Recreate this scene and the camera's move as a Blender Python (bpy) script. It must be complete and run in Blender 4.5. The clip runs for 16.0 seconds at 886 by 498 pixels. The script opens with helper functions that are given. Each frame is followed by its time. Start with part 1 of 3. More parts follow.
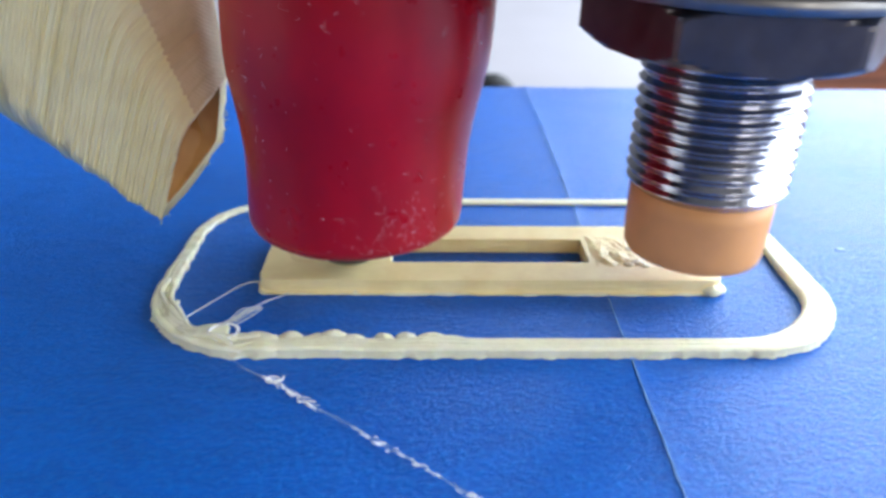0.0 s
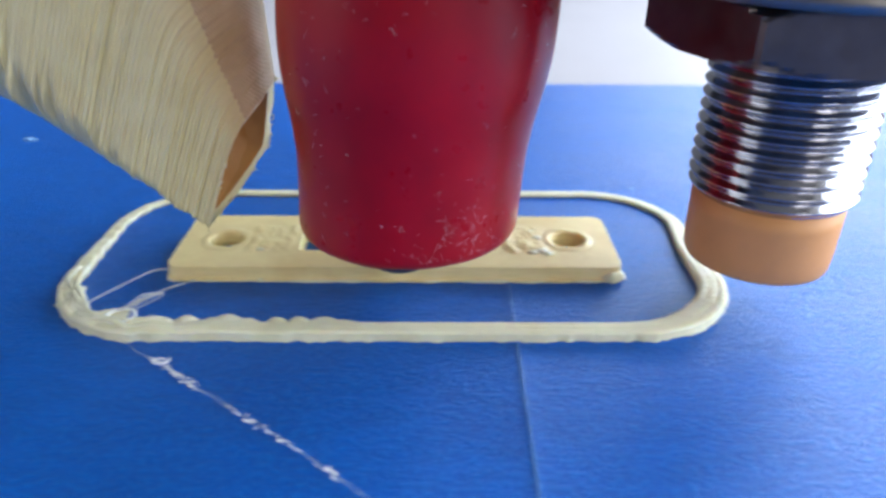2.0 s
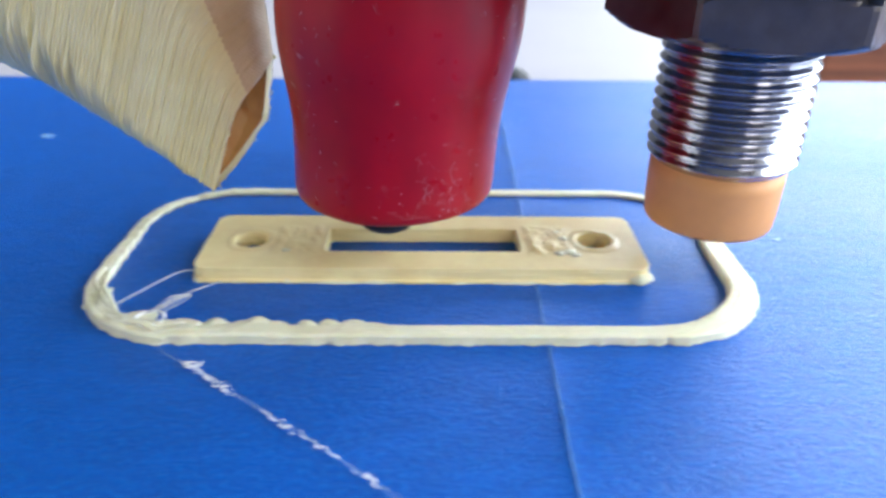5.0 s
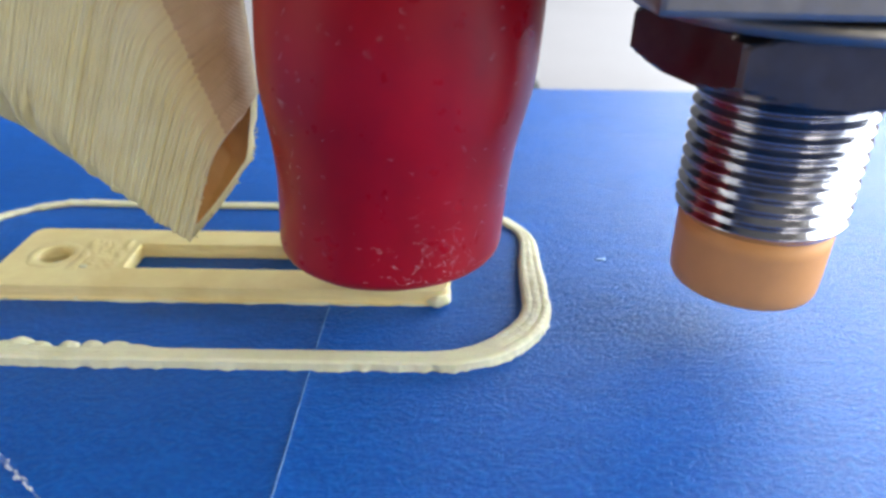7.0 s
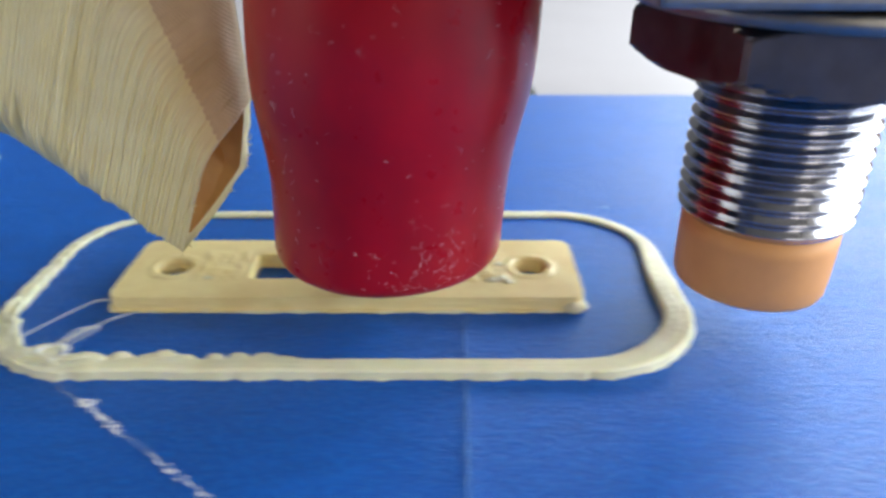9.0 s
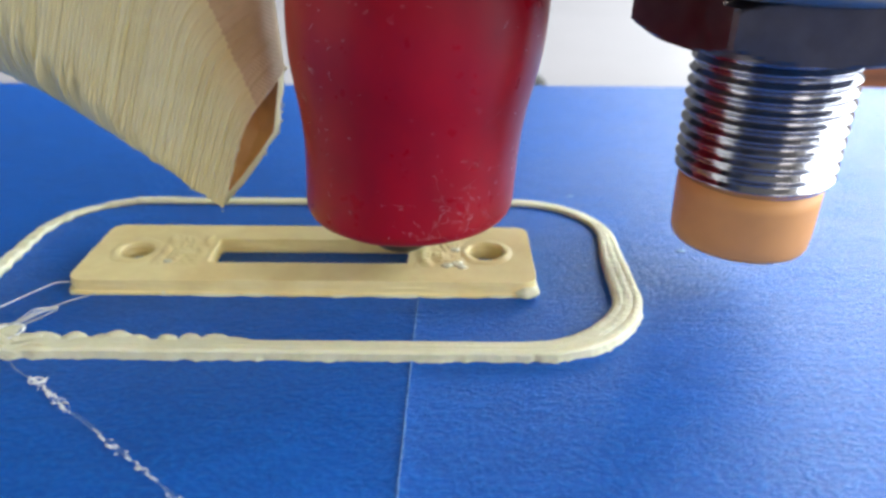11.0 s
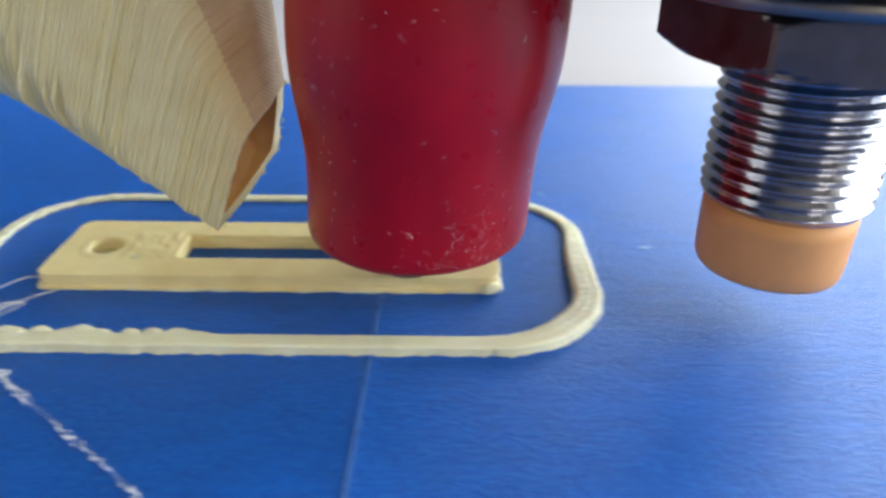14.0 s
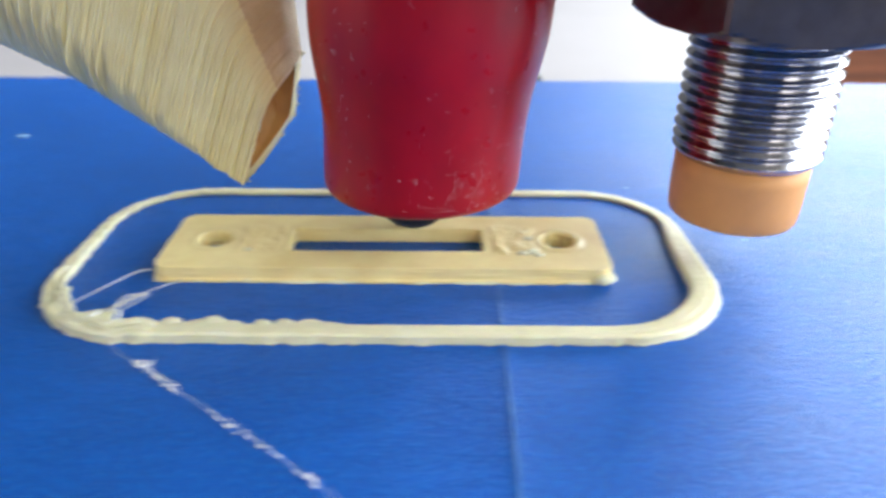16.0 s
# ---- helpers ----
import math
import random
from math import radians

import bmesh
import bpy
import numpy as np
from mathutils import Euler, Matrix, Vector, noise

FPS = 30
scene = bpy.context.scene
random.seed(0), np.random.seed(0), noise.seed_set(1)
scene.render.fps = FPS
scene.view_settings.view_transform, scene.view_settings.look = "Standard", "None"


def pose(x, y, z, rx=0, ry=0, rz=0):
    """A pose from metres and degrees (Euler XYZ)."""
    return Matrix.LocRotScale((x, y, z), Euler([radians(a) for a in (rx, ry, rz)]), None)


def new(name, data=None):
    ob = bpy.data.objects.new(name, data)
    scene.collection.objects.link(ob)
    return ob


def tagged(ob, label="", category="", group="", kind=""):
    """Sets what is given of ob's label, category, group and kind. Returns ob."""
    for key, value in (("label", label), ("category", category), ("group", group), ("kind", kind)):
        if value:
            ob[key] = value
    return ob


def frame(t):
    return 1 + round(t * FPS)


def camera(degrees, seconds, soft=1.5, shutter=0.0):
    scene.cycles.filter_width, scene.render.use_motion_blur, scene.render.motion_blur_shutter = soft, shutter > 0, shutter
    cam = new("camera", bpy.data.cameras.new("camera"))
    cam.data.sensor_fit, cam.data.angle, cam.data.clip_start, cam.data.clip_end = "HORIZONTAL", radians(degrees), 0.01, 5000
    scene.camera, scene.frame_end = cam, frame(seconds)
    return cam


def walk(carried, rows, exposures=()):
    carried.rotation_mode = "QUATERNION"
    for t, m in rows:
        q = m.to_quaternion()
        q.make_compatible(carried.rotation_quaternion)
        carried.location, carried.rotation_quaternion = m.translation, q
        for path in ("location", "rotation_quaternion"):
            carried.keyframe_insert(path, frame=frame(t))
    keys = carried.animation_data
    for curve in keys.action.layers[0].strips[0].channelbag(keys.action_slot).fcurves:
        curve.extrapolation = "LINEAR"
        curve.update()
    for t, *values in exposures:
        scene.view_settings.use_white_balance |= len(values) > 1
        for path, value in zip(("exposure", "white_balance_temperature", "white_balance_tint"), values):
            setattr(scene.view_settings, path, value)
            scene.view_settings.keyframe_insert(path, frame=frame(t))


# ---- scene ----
# A desktop printer at work, seen close up. Lengths below are in millimetres and are scaled to metres by MM.
MM = 0.001

CAM_ROWS = [
    (0, 2.16, -56.11, 30.59, -1.29, 27.38, 0.81),
    (0.5, 0.18, -57.41, 30.84, -1.36, 27.53, 0.83),
    (1, 0.64, -57.36, 31.07, -1.60, 27.65, 0.97),
    (1.5, 0.34, -57.05, 29.94, -0.93, 27.12, 0.57),
    (2, -1.60, -57.83, 30.11, -0.76, 27.16, 0.52),
    (2.5, -1.96, -57.93, 30.45, -0.57, 27.40, 0.69),
    (3, -2.03, -58.28, 31.22, -0.95, 28.01, 0.81),
    (3.5, -0.74, -58.41, 30.77, -0.69, 27.64, 0.30),
    (4, -0.47, -58.63, 30.62, -0.89, 27.57, 0.55),
    (4.5, 0.06, -58.36, 31.05, -0.65, 28.23, 0.52),
    (5, -0.16, -57.15, 30.68, -0.77, 27.83, 0.63),
    (5.2, 0.49, -57.30, 31.00, -0.55, 28.01, 0.55),
    (7.5, 0.52, -54.62, 31.80, 0.26, 27.98, 0.74),
    (8, 1.24, -54.34, 30.59, 0.33, 27.35, 0.10),
    (8.5, 1.09, -53.79, 30.75, -0.07, 27.45, 0.47),
    (9, 0.56, -54.41, 30.79, 0.07, 27.05, -0.04),
    (11.3, -0.41, -55.42, 30.61, 0.51, 27.60, 0.20),
    (11.5, -0.41, -55.42, 30.61, 0.51, 27.59, 0.16),
    (11.7, 0.35, -55.05, 30.70, 0.20, 27.65, 0.35),
    (12, 1.55, -54.58, 30.75, -0.42, 27.77, 0.62),
    (12.5, 0.55, -54.38, 30.60, -1.19, 27.68, 1.20),
    (13, -0.68, -55.61, 30.07, -0.91, 27.08, 0.92),
    (13.5, -0.96, -55.56, 30.28, 0.15, 27.41, 0.30),
    (14, -1.37, -56.23, 30.75, 0.26, 27.61, 0.40),
    (14.5, -2.65, -57.19, 30.83, 0.03, 27.58, 0.59),
    (15, -1.20, -56.12, 31.19, 0.10, 28.24, 1.24),
    (15.5, 0.64, -56.21, 30.35, 0.33, 27.41, 0.50),
    (16, -2.14, -56.99, 30.30, -0.46, 27.60, 0.59),
]
BED_ROWS = [(0, 7.35), (0.1, 7.30), (0.2, 7.18), (0.3, 9.09), (0.4, 9.36), (0.5, 9.01), (0.6, 9.59), (0.7, 11.95), (0.8, 11.90), (0.9, 12.04), (1, 12.52), (1.1, 10.54), (1.2, 9.29), (1.3, 7.68), (1.4, 6.25), (1.5, 4.33), (1.6, 2.69), (1.7, 1.10), (1.8, -0.86), (1.9, -2.84), (2, -4.82), (2.4, -11.90), (2.5, -13.02), (2.8, -19.51), (3, -19.45), (3.2, -17.61), (3.5, -14.85), (3.6, -14.04), (4, -13.91), (4.4, -12.27), (4.5, -10.31), (4.8, -4.87), (5, -1.12), (5.2, 2.23), (5.6, 6.00), (6.2, -4.00), (6.8, -17.00), (7.3, -18.24), (7.4, -13.03), (7.5, -12.56), (7.6, -9.39), (7.7, -6.63), (7.8, -4.60), (7.9, -2.22), (8, -0.03), (8.1, 2.43), (8.2, 5.11), (8.3, 5.83), (8.4, 5.60), (8.5, 4.40), (8.6, 3.10), (8.7, 0.95), (8.8, -1.03), (8.9, -3.58), (9, -7.14), (9.1, -9.55), (9.2, -11.90), (9.6, -17.00), (10.2, 4.00), (10.8, -10.00), (11.3, -12.70), (11.4, -12.30), (11.5, -7.85), (11.7, 5.80), (12, 13.28), (12.1, 12.97), (12.5, 9.81), (13, 6.13), (13.1, 6.30), (13.2, 6.53), (13.3, 6.22), (13.4, 1.20), (13.5, -10.12), (13.6, -12.63), (13.7, -12.72), (13.8, -12.99), (13.9, -13.62), (14, -15.85), (14.1, -18.80), (14.2, -20.64), (14.3, -19.37), (14.5, -15.32), (14.7, -17.01), (14.9, -19.64), (15, -17.52), (15.1, -15.10), (15.2, -14.30), (15.3, -17.53), (15.4, -21.00), (15.5, -18.46), (15.6, -15.78), (15.7, -13.48), (15.8, -11.30), (15.9, -8.95), (16, -6.55)]
HEAD_ROWS = [(0, -2.18), (0.1, -4.02), (0.2, -4.60), (0.3, -4.49), (0.4, -4.38), (0.5, 1.11), (0.6, 1.51), (0.7, -0.08), (0.8, -2.34), (0.9, -5.14), (1, -5.09), (1.1, -5.55), (1.2, -5.67), (1.4, -5.92), (1.5, -5.44), (1.7, -5.92), (2, -5.65), (2.4, -6.04), (2.5, -5.69), (2.8, -6.17), (3, 0.85), (3.2, 0.18), (3.5, -0.70), (3.6, -1.75), (4, -4.26), (4.4, 0.64), (4.5, 1.43), (4.8, 0.62), (5, 1.58), (5.8, -4.60), (6.8, -4.60), (7.3, -2.91), (7.4, 2.23), (7.5, 2.10), (7.7, 2.01), (8, 1.60), (8.2, 2.05), (8.3, 0.51), (8.4, -1.99), (8.5, -4.07), (8.6, -4.10), (8.8, -4.49), (9, -4.61), (9.2, -4.82), (9.7, -4.30), (10.2, 2.50), (11.3, -0.10), (11.4, 2.00), (11.5, 1.88), (11.7, 1.57), (12, 1.77), (12.1, -0.40), (12.5, -4.36), (13, -4.69), (13.1, -2.10), (13.2, 1.50), (13.3, 1.71), (13.4, 1.93), (13.5, 2.25), (13.6, 1.06), (13.7, 1.18), (13.8, -2.81), (13.9, -4.70), (14, -4.62), (14.1, -5.10), (14.2, -5.60), (14.3, -5.42), (14.5, -2.50), (14.7, 1.52), (14.9, 2.65), (15, 2.45), (15.2, 2.24), (15.3, 2.15), (15.5, 2.54), (16, 2.68)]


def cam_pose(x, y, z, yaw, down, roll):
    return pose(x * MM, y * MM, z * MM, 90 - down, 0, yaw) @ pose(0, 0, 0, 0, 0, roll)


# the film camera's own exposure and white balance drift: seconds, stops, kelvin, tint
EXPOSURES = [(t, ev - 0.04, 6010 if t < 6 else 6650, 14 if t < 6 else 11) for t, ev in (
    (0, -0.05), (0.5, 0.0), (1, -0.15), (2, -0.2), (2.5, -0.18), (3, 0.0), (3.5, 0.0), (4, -0.1), (4.5, 0.04), (5.2, 0.04),
    (7.3, -0.12), (7.5, -0.09), (8, 0.0), (8.5, -0.2), (9.2, -0.2), (11.3, -0.14), (11.6, -0.06), (12, -0.05), (12.5, -0.2), (13, -0.15), (13.5, 0.0),
    (14, -0.25), (14.5, -0.1), (15, 0.0), (16, 0.04))]
cam = camera(62.2, 16.0, soft=3.0, shutter=0.6)
# the lens is close to its subject, so the far end of the bed is a little out of focus
cam.data.dof.use_dof, cam.data.dof.focus_distance, cam.data.dof.aperture_fstop = True, 0.053, 45.0
walk(cam, [(r[0], cam_pose(*r[1:])) for r in CAM_ROWS], exposures=EXPOSURES)

# ---- world, sun and lamps ----
world = bpy.data.worlds.new("sky")
scene.world = world
world.use_nodes = True
wn = world.node_tree
sky = wn.nodes.new("ShaderNodeTexSky")
sky.sky_type = "NISHITA"
sky.sun_disc = False
sky.sun_elevation, sky.sun_rotation = radians(38), radians(70)
wn.links.new(sky.outputs["Color"], wn.nodes["Background"].inputs["Color"])
wn.nodes["Background"].inputs["Strength"].default_value = 0.12


def area_light(name, m, width, height, watts, colour):
    lamp = bpy.data.lights.new(name, "AREA")
    lamp.shape, lamp.size, lamp.size_y, lamp.energy, lamp.color = "RECTANGLE", width, height, watts, colour
    ob = new(name, lamp)
    ob.matrix_world = m
    return ob


area_light("east_daylight", pose(1.16, 0.05, 0.62, 0, 90, 0), 1.04, 1.44, 49.0, (0.88, 0.96, 1.0))
area_light("north_daylight", pose(0.66, 0.91, 0.77, -90, 0, 0), 0.66, 1.2, 33.0, (0.88, 0.97, 1.0))
# Two fills in added, unseen openings that lift the duct and sleeve.
area_light("west_fill", pose(-1.71, -0.60, 0.62, 0, -90, 0), 0.9, 1.1, 11.0, (1.0, 0.96, 0.86))
area_light("south_fill", pose(0.75, -1.61, 0.75, 90, 0, 0), 0.64, 0.9, 10.0, (1.0, 0.94, 0.82))

# ---- materials ----


def link(nt, a, b):
    nt.links.new(a, b)


def base_material(name, colour, rough=0.5, metal=0.0, coat=0.0):
    m = bpy.data.materials.new(name)
    m.use_nodes = True
    p = m.node_tree.nodes["Principled BSDF"]
    p.inputs["Base Color"].default_value = (*colour, 1)
    p.inputs["Roughness"].default_value = rough
    p.inputs["Metallic"].default_value = metal
    p.inputs["Coat Weight"].default_value = coat
    return m, m.node_tree, p


def coords(nt, scale=(1, 1, 1), turn=(0, 0, 0)):
    """Object coordinates in millimetres."""
    tc = nt.nodes.new("ShaderNodeTexCoord")
    mp = nt.nodes.new("ShaderNodeMapping")
    mp.inputs["Scale"].default_value = [s * 1000 for s in scale]
    mp.inputs["Rotation"].default_value = [radians(a) for a in turn]
    link(nt, tc.outputs["Object"], mp.inputs["Vector"])
    return mp.outputs["Vector"]


def noise_tex(nt, vec, scale, detail=3, rough=0.55):
    n = nt.nodes.new("ShaderNodeTexNoise")
    n.inputs["Scale"].default_value = scale
    n.inputs["Detail"].default_value = detail
    n.inputs["Roughness"].default_value = rough
    link(nt, vec, n.inputs["Vector"])
    return n.outputs["Fac"]


def ramp(nt, fac, stops):
    r = nt.nodes.new("ShaderNodeValToRGB")
    while len(r.color_ramp.elements) < len(stops):
        r.color_ramp.elements.new(0.5)
    for e, (at, col) in zip(r.color_ramp.elements, stops):
        e.position, e.color = at, (*col, 1) if len(col) == 3 else col
    link(nt, fac, r.inputs["Fac"])
    return r.outputs["Color"]


def bump(nt, p, height, strength, dist):
    b = nt.nodes.new("ShaderNodeBump")
    b.inputs["Strength"].default_value = strength
    b.inputs["Distance"].default_value = dist * MM
    link(nt, height, b.inputs["Height"])
    old = p.inputs["Normal"].links
    if old:
        link(nt, old[0].from_socket, b.inputs["Normal"])
    link(nt, b.outputs["Normal"], p.inputs["Normal"])


def mix(nt, fac, a, b):
    m = nt.nodes.new("ShaderNodeMix")
    m.data_type = "RGBA"
    for s, v in ((0, fac), (6, a), (7, b)):
        if hasattr(v, "links"):
            link(nt, v, m.inputs[s])
        else:
            m.inputs[s].default_value = v if s == 0 else (*v, 1)
    return m.outputs[2]


def tape_material():
    """Creped blue masking tape: fine irregular grain, soft wrinkles across the strip, a slight waxy sheen."""
    m, nt, p = base_material("blue_masking_tape", (0.002, 0.10, 0.45), 0.4)
    crepe = noise_tex(nt, coords(nt, (1.5, 2.0, 1)), 1.35, 4, 0.7)
    wrinkle = noise_tex(nt, coords(nt, (0.35, 1.1, 1), (0, 0, 8)), 0.7, 3, 0.55)
    patch = noise_tex(nt, coords(nt, (0.6, 1, 1)), 0.07, 4)
    tone = ramp(nt, patch, [(0.3, (0.001, 0.080, 0.42)), (0.7, (0.002, 0.112, 0.56))])
    mottle = noise_tex(nt, coords(nt, (0.5, 1.2, 1)), 0.55, 4, 0.65)
    tone = mix(nt, ramp(nt, mottle, [(0.35, (0.55, 0.55, 0.55)), (0.62, (0, 0, 0))]), tone, (0.001, 0.062, 0.33))
    # grain tops turn paler in the base colour, standing for small glints
    link(nt, mix(nt, ramp(nt, crepe, [(0.45, (0, 0, 0)), (0.74, (0.6, 0.6, 0.6))]), tone, (0.004, 0.21, 0.70)), p.inputs["Base Color"])
    link(nt, ramp(nt, patch, [(0.3, (0.34, 0.34, 0.34)), (0.7, (0.46, 0.46, 0.46))]), p.inputs["Roughness"])
    p.inputs["Specular IOR Level"].default_value = 0.5
    p.inputs["Specular Tint"].default_value = (0.62, 0.86, 1.0, 1)
    bump(nt, p, crepe, 1.0, 0.18)
    bump(nt, p, wrinkle, 0.5, 0.14)
    return m


def plastic_material(name, light, dark, rough=0.42, lines=None, trans=0.12):
    """Extruded natural plastic: cream, slightly translucent, with faint strand lines."""
    m, nt, p = base_material(name, light, rough)
    cloud = noise_tex(nt, coords(nt), 0.35, 4)
    fine = noise_tex(nt, coords(nt), 2.5, 3)
    link(nt, ramp(nt, cloud, [(0.32, dark), (0.68, light)]), p.inputs["Base Color"])
    p.inputs["Subsurface Weight"].default_value = trans
    p.inputs["Subsurface Radius"].default_value = (0.0022, 0.0014, 0.0005)
    p.inputs["Subsurface Scale"].default_value = 1.0
    bump(nt, p, fine, 0.25, 0.06)
    if lines:
        w = nt.nodes.new("ShaderNodeTexWave")
        w.inputs["Scale"].default_value = lines[0]
        w.inputs["Distortion"].default_value = 0.8
        w.inputs["Detail"].default_value = 2
        link(nt, coords(nt, (1, 1, 1), lines[1]), w.inputs["Vector"])
        bump(nt, p, w.outputs["Fac"], lines[2], 0.08)
    return m


def sock_material():
    """Glossy red rubber, a little worn."""
    m, nt, p = base_material("red_rubber", (0.5, 0.003, 0.025), 0.25)
    p.inputs["Specular IOR Level"].default_value = 0.36
    cloud = noise_tex(nt, coords(nt, (1, 1, 0.7)), 0.16, 4)
    link(nt, ramp(nt, cloud, [(0.3, (0.29, 0.002, 0.007)), (0.7, (0.45, 0.003, 0.011))]), p.inputs["Base Color"])
    link(nt, ramp(nt, noise_tex(nt, coords(nt), 0.5, 4), [(0.3, (0.26, 0.26, 0.26)), (0.7, (0.38, 0.38, 0.38))]), p.inputs["Roughness"])
    p.inputs["Subsurface Weight"].default_value = 0.05
    p.inputs["Subsurface Radius"].default_value = (0.003, 0.0004, 0.0004)
    p.inputs["Subsurface Scale"].default_value = 1.0
    bump(nt, p, noise_tex(nt, coords(nt), 1.1, 4), 0.12, 0.08)
    return m


def metal_material(name, colour, rough, wear=0.0):
    m, nt, p = base_material(name, colour, rough, 1.0)
    n = noise_tex(nt, coords(nt), 0.5, 3)
    link(nt, ramp(nt, n, [(0.35, (rough * 0.85,) * 3), (0.7, (rough * 1.15 + wear,) * 3)]), p.inputs["Roughness"])
    link(nt, ramp(nt, noise_tex(nt, coords(nt), 0.6, 3), [(0.35, tuple(c * 0.82 for c in colour)), (0.7, colour)]), p.inputs["Base Color"])
    return m


def plain_material(name, colour, rough, size=0.02, amount=0.12, metal=0.0):
    m, nt, p = base_material(name, colour, rough, metal)
    n = noise_tex(nt, coords(nt), size, 4)
    link(nt, ramp(nt, n, [(0.3, tuple(c * (1 - amount) for c in colour)), (0.7, tuple(min(1, c * (1 + amount)) for c in colour))]), p.inputs["Base Color"])
    bump(nt, p, noise_tex(nt, coords(nt), size * 30, 2), 0.1, 0.1)
    return m


def wood_material():
    m, nt, p = base_material("brown_wood", (0.2, 0.06, 0.025), 0.4)
    n = noise_tex(nt, coords(nt, (0.02, 0.2, 0.35)), 1.0, 5)
    link(nt, ramp(nt, n, [(0.3, (0.10, 0.028, 0.012)), (0.7, (0.28, 0.09, 0.035))]), p.inputs["Base Color"])
    bump(nt, p, n, 0.2, 0.2)
    return m


TAPE = tape_material()
PLATE = plastic_material("cream_plastic", (0.93, 0.80, 0.42), (0.82, 0.66, 0.31), 0.42, (0.42, (0, 0, 25), 0.05), 0.15)
SKIRT = plastic_material("pale_cream_plastic", (0.86, 0.83, 0.60), (0.74, 0.70, 0.47), 0.52, None, 0.25)
STRING = plastic_material("thin_clear_plastic", (0.95, 0.96, 0.94), (0.84, 0.87, 0.88), 0.25, None, 0.3)
FLAKE = plastic_material("white_plastic_flakes", (0.97, 0.97, 0.95), (0.90, 0.92, 0.92), 0.2, None, 0.2)
for inp, val in (("Transmission Weight", 0.45), ("IOR", 1.45), ("Roughness", 0.18)):
    STRING.node_tree.nodes["Principled BSDF"].inputs[inp].default_value = val
DUCT = plastic_material("ribbed_cream_plastic", (0.97, 0.87, 0.48), (0.90, 0.78, 0.40), 0.42, None, 0.05)
# Duct plastic with finer lines, its tan darkened to carry the side's shade.
DUCT_SIDE = plastic_material("shaded_lined_plastic", (0.80, 0.62, 0.34), (0.68, 0.50, 0.25), 0.5, (1.7, (0, 40, 0), 0.35), 0.05)
# Amber for the mouth's inside, darkened in colour to stand for shade there.
DUCT_IN = plastic_material("shaded_inner_plastic", (0.62, 0.33, 0.09), (0.50, 0.25, 0.06), 0.6)
bump(SKIRT.node_tree, SKIRT.node_tree.nodes["Principled BSDF"], noise_tex(SKIRT.node_tree, coords(SKIRT.node_tree), 1.3, 4), 0.7, 0.22)
SOCK = sock_material()
CHROME = metal_material("bright_chrome", (0.58, 0.58, 0.61), 0.17)
STEEL = metal_material("dark_burnished_steel", (0.155, 0.135, 0.125), 0.34, 0.05)
WASHER = metal_material("grey_steel", (0.34, 0.32, 0.29), 0.45, 0.05)
CAP = plain_material("orange_plastic", (0.74, 0.34, 0.11), 0.55, 0.3, 0.06)
LINT = plain_material("pale_lint", (0.97, 0.95, 0.95), 0.35, 0.5, 0.03)
SOOT = plain_material("blackened_brass", (0.012, 0.011, 0.010), 0.4, 0.5, 0.4)
GLASS = plain_material("dark_metal_plate", (0.16, 0.17, 0.19), 0.45, 0.05, 0.1, 1.0)
# Unseen wall, kept dark so chrome and sleeve mirror a dim room.
DARK_WALL = plain_material("dark_brown_wall", (0.10, 0.085, 0.075), 0.7)
# Unseen walls and ceiling, toned down to cut reflections on tape and chrome.
DIM = plain_material("grey_wall_paint", (0.15, 0.15, 0.16), 0.6)
WHITE = plain_material("white_wall_paint", (0.80, 0.80, 0.80), 0.6)
TABLE = plain_material("white_tabletop", (0.44, 0.42, 0.44), 0.5, 0.02, 0.04)
FLOOR = plain_material("grey_floor", (0.3, 0.28, 0.26), 0.6)
BLACK = plain_material("black_rubber", (0.008, 0.008, 0.008), 0.7, 0.2, 0.3)
TAPE_EDGE = plain_material("pale_tape_edge", (0.23, 0.45, 0.76), 0.6, 0.8, 0.35)
WOOD = wood_material()
FRAME = plain_material("white_window_frame", (0.8, 0.8, 0.8), 0.4)

# ---- mesh helpers ----


def finish(name, bm, material, parent=None, label="", smooth=True):
    """Links a bmesh, drawn in millimetres, as one mesh object."""
    bmesh.ops.scale(bm, vec=(MM, MM, MM), verts=bm.verts)
    bmesh.ops.recalc_face_normals(bm, faces=bm.faces)
    me = bpy.data.meshes.new(name)
    bm.to_mesh(me)
    bm.free()
    me.materials.append(material)
    if smooth:
        me.polygons.foreach_set("use_smooth", [True] * len(me.polygons))
    ob = new(name, me)
    if parent:
        ob.parent = parent
    if label:
        ob["label"] = label
    return ob


def part(name, bm, material, parent, label="", smooth=True):
    return finish(name, bm, material, parent, label, smooth)


def thing(name, label, category, group="", kind=""):
    return tagged(new(name), label, category, group, kind)


def add_box(bm, x0, x1, y0, y1, z0, z1, bevel=0.0):
    vs = bmesh.ops.create_cube(bm, size=1.0)["verts"]
    bmesh.ops.scale(bm, vec=(x1 - x0, y1 - y0, z1 - z0), verts=vs)
    bmesh.ops.translate(bm, vec=((x0 + x1) / 2, (y0 + y1) / 2, (z0 + z1) / 2), verts=vs)
    if bevel:
        es = list({e for v in vs for e in v.link_edges})
        bmesh.ops.bevel(bm, geom=es, offset=bevel, segments=2, affect="EDGES", profile=0.6)
    return vs


def box(x0, x1, y0, y1, z0, z1, bevel=0.0):
    bm = bmesh.new()
    add_box(bm, x0, x1, y0, y1, z0, z1, bevel)
    return bm


